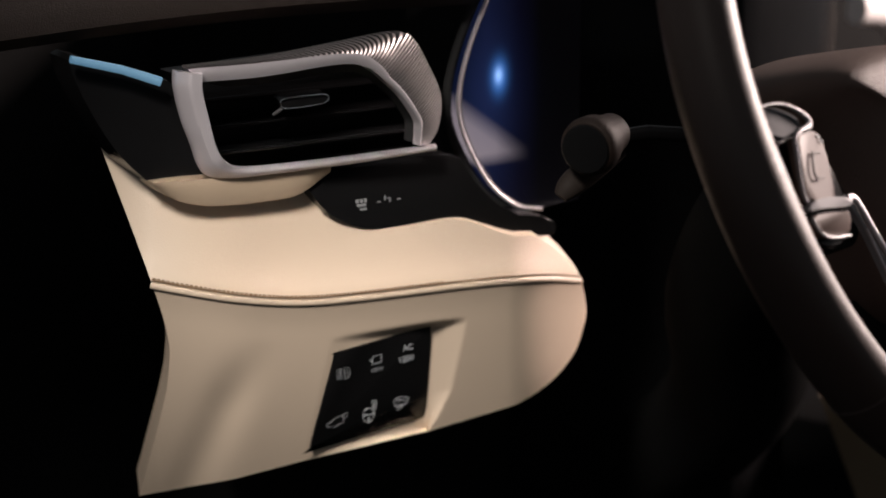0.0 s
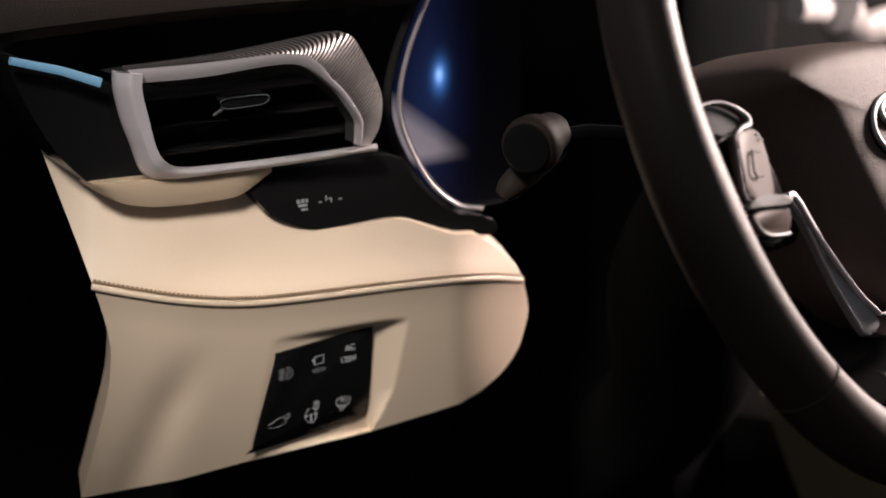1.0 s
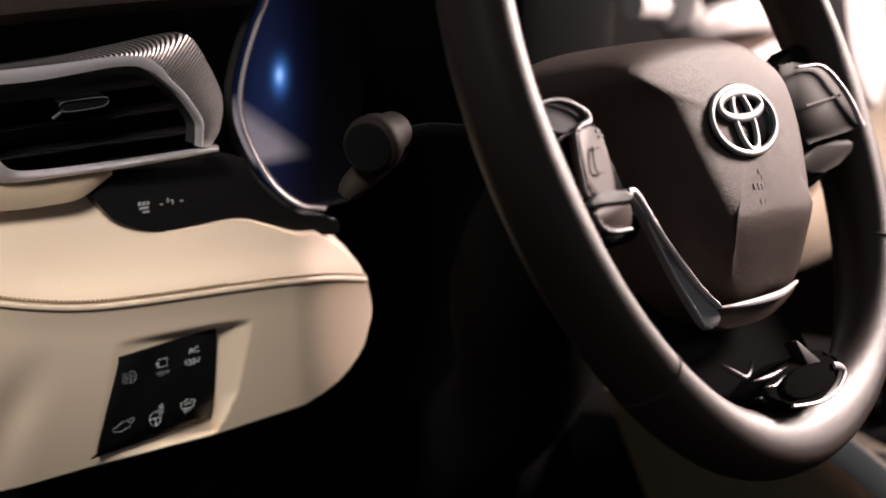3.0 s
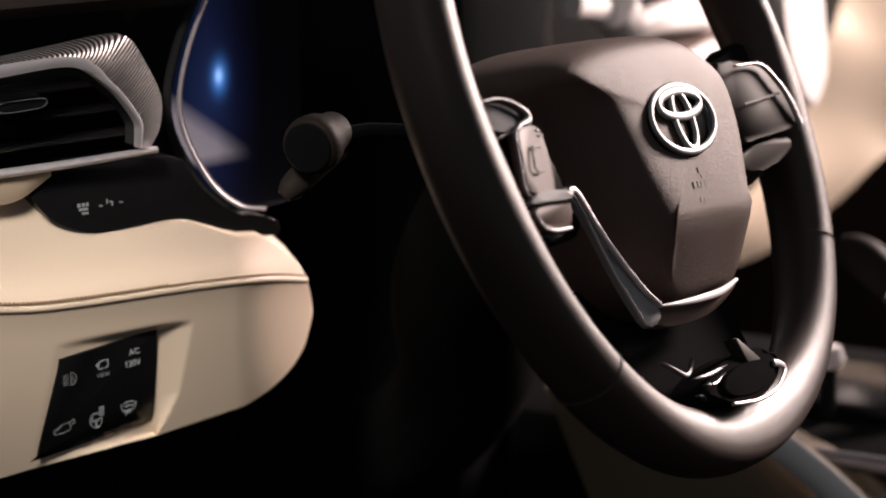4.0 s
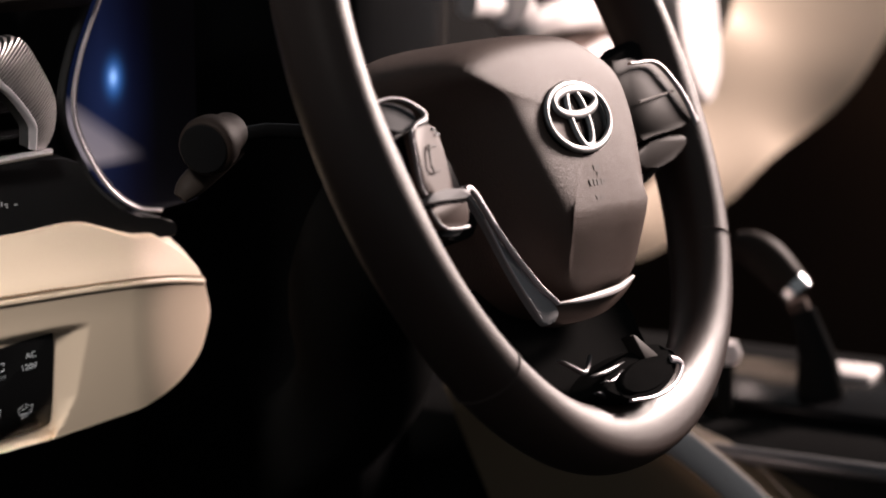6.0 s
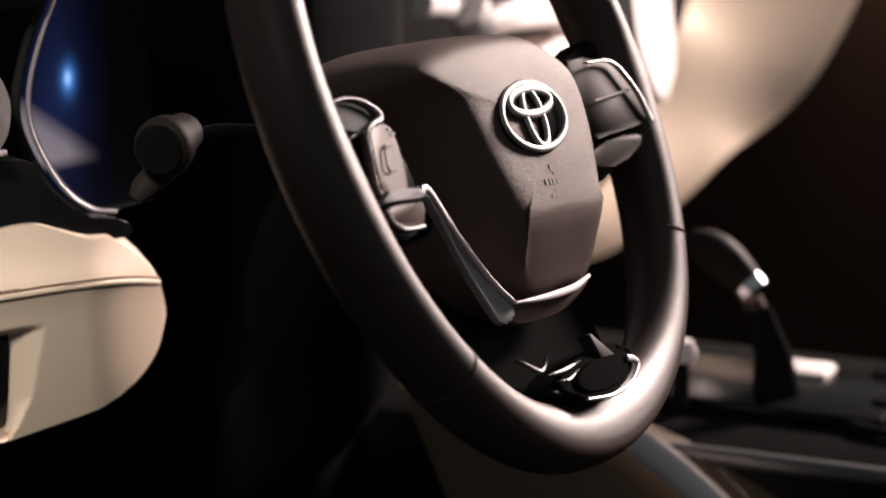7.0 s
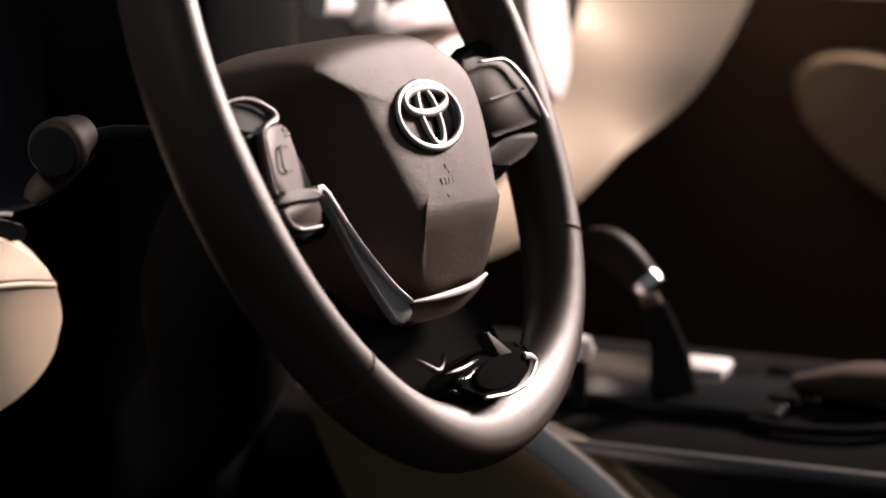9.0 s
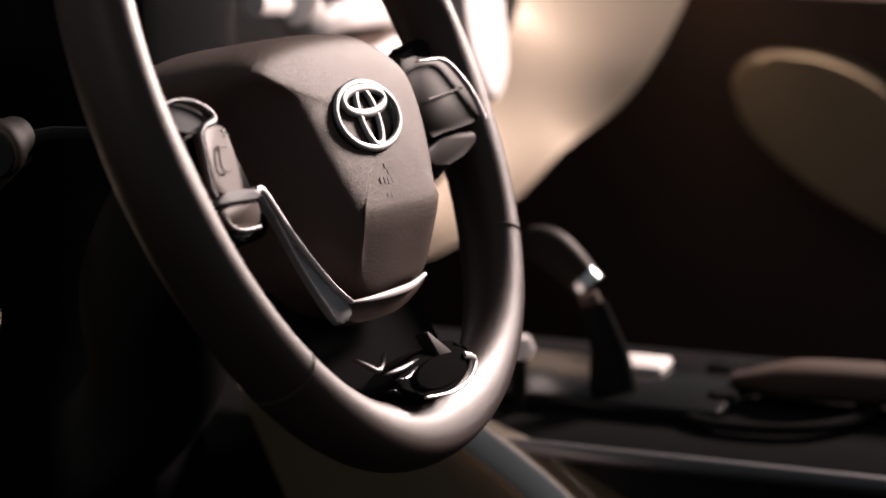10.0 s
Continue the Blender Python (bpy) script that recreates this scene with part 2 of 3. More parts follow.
def smooth_step(x):
    x = min(1, max(0, x))
    return x * x * (3 - 2 * x)


def recess(x, z):
    """How far the pad sinks round the switch panel, which is turned towards the door."""
    edge, ridge, far = interp(z, [(-60, -3.4), (3, 0)]), interp(z, RIDGE), interp(z, [(-66, -90), (0, -72)])
    if x < far or x > ridge:
        return 0.0
    across = (x - far) / (edge - far) if x < edge else 1 - (x - edge) / (ridge - edge)
    tall = smooth_step((6.5 - z) / 5) * smooth_step((z + 70) / 7)
    return 9.0 * across * tall


def pad_depth(x, z):
    s = z - interp(x, SEAM)
    d = 0.30 * s if s > 0 else -0.26 * s + 0.0012 * s * s
    d -= 2.2 * math.exp(-(s / 12) ** 2) - 2.2
    d += 0.0035 * max(0, -120 - x) ** 2 + 0.011 * max(0, x - 55) ** 2
    if s < 0:
        d += 4.5 * math.exp(-((x + 150 - 0.55 * (z + 40)) / 17) ** 2) * smooth_step((-s - 25) / 50)
        d += recess(x, z)
    return d


def pad_face(low, high, start, end):
    def f(u, v):
        x = start + (end - start) * u
        for _ in range(6):
            z = interp(x, low) * (1 - v) + interp(x, high) * v
            x = interp(z, LEFT) * (1 - u) + interp(z, RIGHT) * u
        return dash(x, z, pad_depth(x, z))
    return f


def dashboard_core():
    t = thing("dashboard", DASH, "black dashboard body behind the cream pad", "dashboard")
    core = [(-200, 120), (-180, 20), (-190, -60), (60, -48), (95, -20), (100, 20), (60, 50), (10, 100), (0, 150), (-10, 180), (-170, 175)]
    part("body", slab([dash(x, z, 100) for x, z in core], DEEP * 0.40), LACQUER, t)

    def top(u, v):
        x = -330 + 370 * u
        return dash(x, 203 + 6 * u + 90 * v + 6 * math.sin(3 * u), 30 + 150 * v * v)
    part("top_cover", sheet(top, 24, 10, (0, 0.02, -0.01)), BROWN_TOP, t, "dark brown dash top cover")
    left = spline([(-236, 192, 0), (-205, 184, 0), (-176, 176, 0), (-166, 160, 0), (-157, 135, 0), (-148, 112, 0), (-160, 103, 0), (-186, 114, 0), (-214, 144, 0)], 4, closed=True)
    part("end_cap", slab([dash(p.x, p.y, 14 - 0.12 * (p.x + 150)) for p in left], (0, 0.03, 0), 0.001), GLOSS, t, "gloss black end cap")
    return t


dashboard_core()


def knee_panel():
    t = thing("knee_panel", DASH, "cream leather lower dashboard pad with a stitched seam", "dashboard panel")
    part("upper_pad", sheet(pad_face(SEAM, TOP, -222, 112), 110, 24, (0.02, 0.05, 0)), CREAM, t)
    part("lower_pad", sheet(pad_face(BOTTOM, SEAM, -205, 112), 170, 70, (0.02, 0.05, 0)), CREAM, t)
    line = []
    for i in range(101):
        x = -189 + 300 * i / 100
        z = interp(x, SEAM)
        line.append(dash(x, z, pad_depth(x, z) - 0.2))
    part("piping", sweep([p + Vector((0, 0.0021, -0.0034)) for p in line], oval(0.0024, 0.0024, 12)), CREAM, t, "cream leather piping")
    part("seam", sweep([p + Vector((0, 0.0005, 0)) for p in line], oval(0.0007, 0.0007, 6)), THREAD, t, "dark seam line")
    bms = []
    for i in range(66):
        a = line[i] + Vector((0, -0.0008, 0.0014))
        bms.append(sweep([a, a.lerp(line[i + 1] + Vector((0, -0.0008, 0.0014)), 0.62)], oval(0.0004, 0.0004, 6)))
    tagged(part("stitching", merge(*bms), THREAD, t, "row of dark tan stitches"), kind="stuff")
    return t


knee_panel()


# ---- the switch panel in the knee pad ----
def on_panel(x, z, lift=0.0):
    near, far = 15.4 - 0.412 * z, 6.4 - 0.412 * z
    return dash(x, z, far + (near - far) * (x + 71 - 0.28 * z) / 71 + 2.4 - lift)


def stroke(points, width=0.55, lift=0.5):
    """A raised printed line on the switch panel."""
    return sweep([on_panel(x, z, lift) for x, z in points], oval(width / 1000, width / 1000, 6), up=(0, 1, 0.3))


def arc(cx, cz, rx, rz, a, b, n=14):
    return [(cx + rx * math.cos(radians(a + (b - a) * i / n)), cz + rz * math.sin(radians(a + (b - a) * i / n))) for i in range(n + 1)]


def panel_text(name, text, size, x, z, parent, mat):
    o = on_panel(x, z, 0.5)
    ax = (on_panel(x + 10, z + 0.6, 0.5) - o).normalized()
    az = (on_panel(x - 1.2, z + 10, 0.5) - o).normalized()
    n = ax.cross(az).normalized()
    m = Matrix((ax, az, n)).transposed().to_4x4()
    m.translation = o
    return lettering(name, text, size, m @ Matrix.Diagonal((0.85, 1, 1, 1)), mat, parent, 0.00005)


def switch_panel():
    t = thing("switch_panel", DASH, "black switch panel with six lit symbols in the knee pad", "switch panel")
    quad = spline([(-70.5, -11, 0), (-69, -5.5, 0), (-64, -4, 0), (-8, 2.6, 0), (-2.5, 2.4, 0), (-0.6, -2, 0), (-3.5, -48, 0), (-6.5, -55, 0), (-13, -57.5, 0), (-80, -62.6, 0), (-84.5, -62.6, 0), (-85.5, -59, 0)], 3, closed=True)
    part("plate", slab([on_panel(p.x, p.y) for p in quad], (0.004, 0.012, 0), 0.0008), GLOSS, t, "gloss black plate")
    # headlamp symbol
    x, z = -62.5, -18.5
    bms = [stroke([(x - 5 + 0, z - 3 + 1.5 * k), (x - 0.8, z - 2.8 + 1.5 * k)], 0.20) for k in range(5)]
    bms += [stroke(arc(x + 0.6, z + 0.4, 4, 3.9, -90, 90) + [(x + 0.6, z - 3.5)], 0.20), stroke([(x + 1.3, z - 1), (x + 2.2, z + 2), (x + 3.1, z - 1)], 0.15)]
    part("headlamp_symbol", merge(*bms), DIM_PRINT, t)
    # camera view symbol
    x, z = -39.5, -13
    part("camera_symbol", merge(stroke([(x - 3, z - 2.5), (x + 3.4, z - 2), (x + 3.6, z + 3), (x - 2.4, z + 2.6), (x - 3, z - 2.5)], 0.20), stroke([(x - 3, z + 1.4), (x - 4.6, z + 0.4), (x - 3, z - 1.2)], 0.20)), PRINT, t)
    panel_text("view_text", "VIEW", 0.0050, x + 0.2, z - 6.6, t, DIM_PRINT)
    panel_text("ac_text", "AC", 0.0070, -17, -8.4, t, PRINT)
    panel_text("volt_text", "120V", 0.0070, -18.5, -15.8, t, PRINT)
    # car with an open tailgate
    x, z = -67.5, -49
    part("tailgate_symbol", merge(stroke([(x - 7, z - 3), (x - 7.5, z - 0.6), (x - 4, z + 0.4), (x - 1.5, z + 2.6), (x + 3, z + 3), (x + 4.4, z + 1), (x + 4, z - 1.8), (x + 1, z - 2), (x - 1, z - 3.2), (x - 7, z - 3)], 0.18), stroke([(x + 3, z + 3), (x + 7, z + 4.6), (x + 7.2, z + 2.4), (x + 4.4, z + 1)], 0.18)), DIM_PRINT, t)
    # heated wheel
    x, z = -45.5, -48.5
    part("heated_wheel_symbol", merge(stroke(arc(x, z, 4, 4.6, 0, 360, 22), 0.15), stroke([(x - 3.8, z + 0.2), (x + 3.8, z + 0.6)], 0.24), stroke([(x, z), (x, z - 4.2)], 0.28),
                                      *[stroke([(x + 2.6 + 1.3 * k, z + 3.2), (x + 3 + 1.3 * k, z + 9)], 0.18) for k in range(3)]), PRINT, t)
    # windscreen de-icer
    x, z = -22.5, -45
    part("deicer_symbol", merge(stroke([(x - 4, z - 1), (x - 5, z + 3), (x, z + 5), (x + 5.4, z + 4), (x + 3.8, z - 0.4), (x - 4, z - 1)], 0.18), stroke(arc(x + 0.4, z + 1, 2.6, 1.8, 20, 170), 0.17),
                                *[stroke([(x - 1.8 + 1.6 * k, z - 0.4), (x - 2.2 + 1.6 * k, z - 4.4 + k)], 0.17) for k in range(3)]), PRINT, t)
    return t


switch_panel()


# ---- the air vent ----
def air_vent():
    t = thing("air_vent", DASH, "silver framed dashboard air vent with a dark opening", "air vent")
    outer = spline([(-163, 182, 0), (-112, 183, 0), (-62, 187.4, 0), (-27.5, 190.6, 0), (-14, 188, 0), (-3, 172, 0), (7, 150, 0), (5.5, 131, 0), (-1, 120, 0)], 6)
    inner = spline([(-154, 173, 0), (-114, 172.6, 0), (-62, 175.5, 0), (-43, 171, 0), (-30, 161, 0), (-20, 151.5, 0), (-9, 136, 0), (-8, 128, 0), (-8.5, 120, 0)], 6)
    share = [(0, 0.05), (0.12, 0.16), (0.25, 0.45), (0.38, 0.76), (0.5, 0.88), (1, 0.88)]
    n = len(outer) - 1

    def lip(u, v):
        a, b = outer[round(u * n)], inner[round(u * n)]
        c = interp(u, share)
        p = a.lerp(b, c + (1 - c) * v)
        return dash(p.x, p.y, -5 - 2 * v + 3 * v * v)

    def crown(u, v):
        a, b = outer[round(u * n)], inner[round(u * n)]
        c = smooth_step((u - 0.3) / 0.3)
        p = a.lerp(b, interp(u, share) * v)
        return dash(p.x, p.y, -5 + (26 - 14 * c) * (1 - v) ** 1.5)

    def reveal(u, v):
        a, b = outer[round(u * n)], inner[round(u * n)]
        p = a.lerp(b, 1.0 - 0.12 * smooth_step((u - 0.3) / 0.3) + 0.0 * v)
        w = b + (Vector((-62, 142, 0)) - b) * 0.16 * v
        q = p.lerp(w, v)
        return dash(q.x, q.y, -5 + 24 * v)
    part("frame", sheet(lip, n, 6, (0, 0.008, 0)), STRIP, t, "smooth silver frame edge")
    part("crown", sheet(crown, n, 6, (0, 0.008, 0)), RIBBED, t, "ribbed silver frame")
    part("reveal", sheet(reveal, n, 4, (0.0, 0.004, 0)), BLACK, t, "black inner edge")
    far = spline([(-172, 181, 0), (-172, 170, 0), (-168, 152, 0), (-162.5, 137, 0), (-155, 119, 0), (-138, 114, 0), (-97.7, 113.4, 0), (-48, 114, 0), (4, 116, 0)], 8)
    near = spline([(-153, 178, 0), (-153.5, 168, 0), (-150, 152, 0), (-145.5, 134, 0), (-139, 123.5, 0), (-128, 119, 0), (-97.6, 117.8, 0), (-48, 117.9, 0), (4, 118.9, 0)], 8)
    m = len(far) - 1

    def blade(u, v):
        p = far[round(u * m)].lerp(near[round(u * m)], v)
        k = smooth_step((u - 0.45) / 0.25)
        lift = 11 * (v / 0.6) ** 0.8 if v < 0.6 else 11 + 1.5 * (v - 0.6) / 0.4
        return dash(p.x, p.y, 3 - lift * (1 - k) - 6 * k - 2 * k * math.sin(math.pi * v))
    part("chrome_strip", sheet(blade, m, 10, (0.002, 0.006, 0)), STRIP, t, "satin silver strip")
    part("reflection_strip", sweep([dash(x, z, d) for x, z, d in [(-235, 193, 12), (-204, 184.5, 8), (-180, 175.5, 3)]], oval(0.0027, 0.003, 10, 3), up=(0.4, 0.9, 0), scale=lambda s: (0.8 + 0.25 * s, 1)), BLUE_STRIP, t, "silver trim strip, its blue reflection made to glow")
    low = [(p.x, p.y) for p in spline([(-190, 116, 0), (-172, 104, 0), (-152, 98.5, 0), (-132, 97, 0), (-113, 97, 0), (-92, 98.5, 0), (-74, 108, 0), (-66, 113, 0)], 6)]
    high = [(-186, 116), (-150, 115), (-113, 114.5), (-87, 114), (-66, 114)]

    def chin(u, v):
        x = -186 + 116 * u
        return dash(x, interp(x, low) * (1 - v) + interp(x, high) * v, 6 - 9 * v + 4 * v * v + 0.004 * max(0, -140 - x) ** 2)
    part("chin", sheet(chin, 40, 8, (0, 0.02, 0)), CREAM_TRIM, t, "cream moulded lower edge")
    part("housing", slab([dash(x, z, 55) for x, z in [(-168, 176), (-40, 181), (-10, 176), (8, 140), (2, 118), (-140, 114)]], (0, 0.03, 0)), GLOSS, t, "black vent duct")
    for k in range(3):
        part("vane", sweep([dash(-158 + 3 * k, 162 - 16 * k, 42), dash(-16 + 6 * k, 163 - 16 * k, 42)], oval(0.012, 0.0014, 10, 3), up=(0, 0, 1)), GLOSS, t)
    ring = spline([(-103, 154.5, 0), (-100, 157.6, 0), (-76, 158, 0), (-71, 156, 0), (-73, 153.2, 0), (-78, 152, 0), (-99, 151.6, 0)], 4, closed=True)
    tab = part("tab", slab([dash(p.x, p.y, 12) for p in ring], (0.004, 0.018, 0), 0.0006), GLOSS, t, "black slider tab")
    part("tab_edge", sweep([dash(p.x, p.y, 11) for p in ring], oval(0.0006, 0.0006, 8), up=(0, 1, 0), closed=True), CHROME, tab, "chrome edge")
    part("tab_foot", sweep([dash(-102, 152, 13), dash(-108, 148.5, 16)], oval(0.0016, 0.001, 8)), DARK_SILVER, tab)
    return t


air_vent()


def strip_panel():
    t = thing("dash_switch_strip", DASH, "black gloss switch strip under the air vent", "switch panel")
    ring = spline([(-88, 108, 0), (-84, 99, 0), (-72, 84.5, 0), (-56, 75.5, 0), (-41, 71, 0), (-17, 71, 0), (8, 72, 0), (24, 70, 0), (48, 60, 0), (72, 53, 0), (90, 51, 0), (90, 60, 0), (76, 65, 0), (58, 69, 0), (40, 83, 0), (26, 98, 0), (12, 112, 0), (-64, 113, 0)], 3, closed=True)
    part("plate", slab([dash(p.x, p.y, 9 + 0.1 * (p.x + 80)) for p in ring], (0.0, 0.03, 0), 0.001), GLOSS, t)

    def bar(x, z, w, h):
        d = 8.2 + 0.1 * (x + 80)
        return slab([dash(x, z, d), dash(x + w, z, d), dash(x + w, z + h, d), dash(x, z + h, d)], (0, 0.0005, 0))
    part("seat_symbol", merge(bar(-52, 86, 6, 1.6), bar(-53, 88.4, 2, 2.2), bar(-50, 88.4, 2, 2.2), bar(-47, 88.4, 1.6, 2.2), bar(-50, 83.6, 4.4, 1.2)), DIM_PRINT, t, smooth=False)
    part("dimmer_symbol", merge(bar(-38, 87, 2.2, 0.8), bar(-33, 88, 0.8, 3), bar(-31, 88.6, 2, 0.8), bar(-29.5, 86.5, 0.8, 2.6), bar(-24, 87.4, 2.2, 0.8)), DIM_PRINT, t, smooth=False)
    return t


strip_panel()


# ---- the driver's display ----
def instrument_cluster():
    t = thing("instrument_cluster", DASH, "driver display glowing blue in a slim chrome bezel", "display")
    edge = spline([(106, 262, 0), (84, 225, 0), (69, 197, 0), (55, 165, 0), (48.5, 136, 0), (53, 111, 0), (71, 79, 0), (92, 61, 0), (112, 56, 0)], 8)
    n = len(edge) - 1

    def face(u, v):
        p = edge[round(v * n)]
        return inside(p.x + (150 - p.x) * u, 54 + 10 * u, p.y)
    bm = sheet(face, 30, n, (0, 0.006, 0))
    uv = bm.loops.layers.uv.new("map")
    for f in bm.faces:
        for loop in f.loops:
            q = loop.vert.co * 1000
            loop[uv].uv = ((q.x - 48) / 72, (q.z - 56) / 150)
    part("screen", bm, DISPLAY, t, "night blue lit screen")
    part("bezel", sweep([inside(p.x, 50, p.y) for p in edge], oval(0.0013, 0.0013, 10), up=(0, 1, 0)), STRIP, t, "slim chrome bezel")
    part("bezel_inner", sweep([inside(p.x + 3.4, 52, p.y + 0.5) for p in edge], oval(0.0005, 0.0005, 8), up=(0, 1, 0)), DARK_SILVER, t, "thin inner chrome line")
    part("hood", sweep([inside(p.x - 4, 58, p.y - 1.5) for p in edge], oval(0.003, 0.003, 12), up=(0, 1, 0)), BLACK, t, "black hood edge")
    return t


instrument_cluster()


# ---- the steering wheel ----
HUB = pose(1.2277, 0.4779, 1.1600, 90 - 24.6, 0, 0)


def hub(x, y, z=0.0):
    return Vector((x, y, z)) / 1000


def steering_wheel():
    t = thing("steering_wheel", HUB, "brown leather steering wheel with chrome trim and emblem", "steering wheel")
    r, n = 0.190, 160
    bm = bmesh.new()
    rows = []
    for i in range(n):
        a = 2 * math.pi * i / n
        deg = math.degrees(a)
        low = math.exp(-((deg - 266) / 32) ** 2)
        flat = math.exp(-((deg - 278) / 34) ** 2)
        thumb = 1.2 * math.exp(-((deg - 184) / 11) ** 2) + math.exp(-((deg - 346) / 12) ** 2)
        out = Vector((math.cos(a), math.sin(a), 0))
        row = []
        for p, q in oval(0.0145, 0.0180, 26, 2.2):
            inward = max(0, -p) / 0.0145
            outward = max(0, p) / 0.0145
            row.append(bm.verts.new(out * (r + p - outward * 0.009 * flat - inward * (0.013 * low + 0.004 * thumb)) + Vector((0, 0, -0.0175 + q * (1 - 0.2 * low)))))
        rows.append(row)
    for i in range(n):
        a, b = rows[i], rows[(i + 1) % n]
        for j in range(26):
            bm.faces.new((a[j], b[j], b[(j + 1) % 26], a[(j + 1) % 26]))
    rim = part("rim", bm, WHEEL, t, "smooth brown leather rim")
    for angle in (216, 322):
        c, s = math.cos(radians(angle)), math.sin(radians(angle))
        loop = [Vector((c * (r + p), s * (r + p), -0.0175 + q)) for p, q in oval(0.0147, 0.0182, 40, 2.2)]
        part("rim_seam", sweep(loop, oval(0.0004, 0.0004, 6), up=(-s, c, 0), closed=True), DARK_PRINT, rim, "dark stitched joint")

    # airbag cover: three outlines from the back to the face
    back = spline([(-108, 30, -62), (-55, 43, -62), (40, 36, -62), (100, 12, -62), (108, -22, -62), (90, -72, -62), (66, -112, -55), (15, -113, -55), (-30, -106, -55), (-66, -80, -62), (-92, -28, -62)], 5, closed=True)
    shoulder = spline([(-95, 25, -14), (-49, 33, -12), (34, 26, -12), (78, 9, -12), (95, -16, -12), (79, -60, -14), (62, -111, -24), (15, -111, -24), (-29, -103, -24), (-59, -69, -14), (-78, -10, -14)], 5, closed=True)
    front = spline([(-88, 21, 0), (-47, 27, 0), (30, 20, 0), (68, 6, 0), (88, -15, 0), (73, -56, 0), (60, -107, -19), (15, -107, -19), (-26, -100, -19), (-45, -66, -1), (-62, -4, 0)], 5, closed=True)
    inner = spline([(-76, 14, 4), (-43, 20, 5), (28, 14, 5), (62, 0, 4.5), (80, -18, 4), (67, -54, 4), (56, -78, 3), (10, -73, 4), (-39, -66, 3), (-40, -58, 4), (-54, -8, 4)], 5, closed=True)
    bm = bmesh.new()
    rows = [[bm.verts.new(p / 1000) for p in o] for o in (back, shoulder, front, inner)]
    centre = Vector((8, -26, 7))
    for f, lift in ((0.35, 1.4), (0.7, 2.2)):
        rows.append([bm.verts.new((p.lerp(centre, f) + Vector((0, 0, lift * 0.4))) / 1000) for p in inner])
    k = len(back)
    for a, b in zip(rows, rows[1:]):
        for i in range(k):
            bm.faces.new((a[i], a[(i + 1) % k], b[(i + 1) % k], b[i]))
    bm.faces.new(rows[-1])
    # firm folds: the left flank against the face, and the chin under it
    fold = bm.edges.layers.float.new("crease_edge")
    for row, first, last, firm in ((rows[2], 38, 52, 0.4), (rows[3], 28, 43, 0.9)):
        for i in range(first, last):
            e = bm.edges.get((row[i % k], row[(i + 1) % k]))
            e[fold] = firm * math.sin(math.pi * (i - first + 1) / (last - first + 1)) ** 0.7
    cover = part("airbag_cover", bm, PAD, t, "brown grained airbag cover")
    soft = cover.modifiers.new("soft", "SUBSURF")
    soft.levels = soft.render_levels = 2
    tilt = pose(0, 0, 0, 0, 0, -7)
    at = Matrix.Translation(hub(-1.0, -21.8, 6.25)) @ pose(0, 0, 0, 0, -2.4, 0) @ tilt
    part("emblem_recess", moved(lathe([(0.0362, -0.006), (0.0362, 0.0002), (0.0356, 0.0005)], 56), at @ Matrix.Diagonal((1, 0.55, 1, 1))), GLOSS, cover, "dark oval recess")

    def loop(rx, ry, cx=0, cy=0, z=2.2):
        return [hub(cx + rx * math.cos(2 * math.pi * i / 56), cy + ry * math.sin(2 * math.pi * i / 56), z) for i in range(56)]
    part("emblem_ring", moved(sweep(loop(34.3, 17.3), oval(0.0020, 0.0014, 12), closed=True), at), EMBLEM, cover, "chrome oval ring")
    part("emblem_upright", moved(sweep(loop(9.5, 15.6, 0, -0.6), oval(0.0024, 0.0015, 12), closed=True), at), EMBLEM, cover)
    part("emblem_crossbar", moved(sweep(loop(23, 6.6, 0, 7.6, 2.6), oval(0.0025, 0.0015, 12), closed=True), at), EMBLEM, cover)
    bars = [(-3, -50, 7, 2.4), (-1, -53, 3, 2), (-13, -57, 4, 3), (-8, -57.5, 3, 3.4), (-4, -58, 4, 3.2), (1, -58.4, 3, 3.4), (5, -58.6, 5, 3), (-10, -64.5, 3, 2), (-5, -65, 4, 1.6)]
    part("warning_print", merge(*[slab([hub(x + a, y - (x + a) * 0.1 + b, 5.95 + 0.11 * (y + b + 52)) for a, b in ((0, 0), (w, 0), (w, h), (0, h))], (0, 0, -0.003)) for x, y, w, h in bars]), DARK_PRINT, cover, "faint dark embossed marks", smooth=False)

    # spokes behind the cover
    part("spoke_left", slab([p / 1000 for p in spline([(-178, 18, -22), (-140, 20, -26), (-95, 14, -34), (-70, -20, -30), (-80, -50, -28), (-108, -52, -26), (-140, -44, -24), (-178, -38, -22)], 3, closed=True)], (0, 0, -0.018), 0.002), LACQUER, t, "black left spoke")
    part("spoke_right", slab([p / 1000 for p in spline([(95, -8, -34), (140, -4, -18), (178, -2, -16), (178, -58, -16), (140, -70, -18), (95, -70, -30)], 3, closed=True)], (0, 0, -0.018), 0.002), LACQUER, t, "black right spoke")
    low = part("spoke_lower", slab([p / 1000 for p in spline([(-60, -78, -52), (-50, -112, -50), (-40, -140, -44), (-20, -158, -36), (10, -170, -30), (40, -170, -30), (70, -160, -36), (84, -136, -44), (90, -106, -52)], 4, closed=True)], (0, 0, -0.02), 0.003), LACQUER, t, "black lower spoke")
    # left switches: a bronze key plate in a dark well with a silver swoosh, a blade and a lower key
    well = spline([(-166, 22, -13), (-148, 20, -13), (-132, 10, -13), (-118, -6, -13), (-112, -28, -13), (-122, -46, -13), (-146, -46, -13), (-166, -34, -13), (-170, -6, -13)], 4, closed=True)
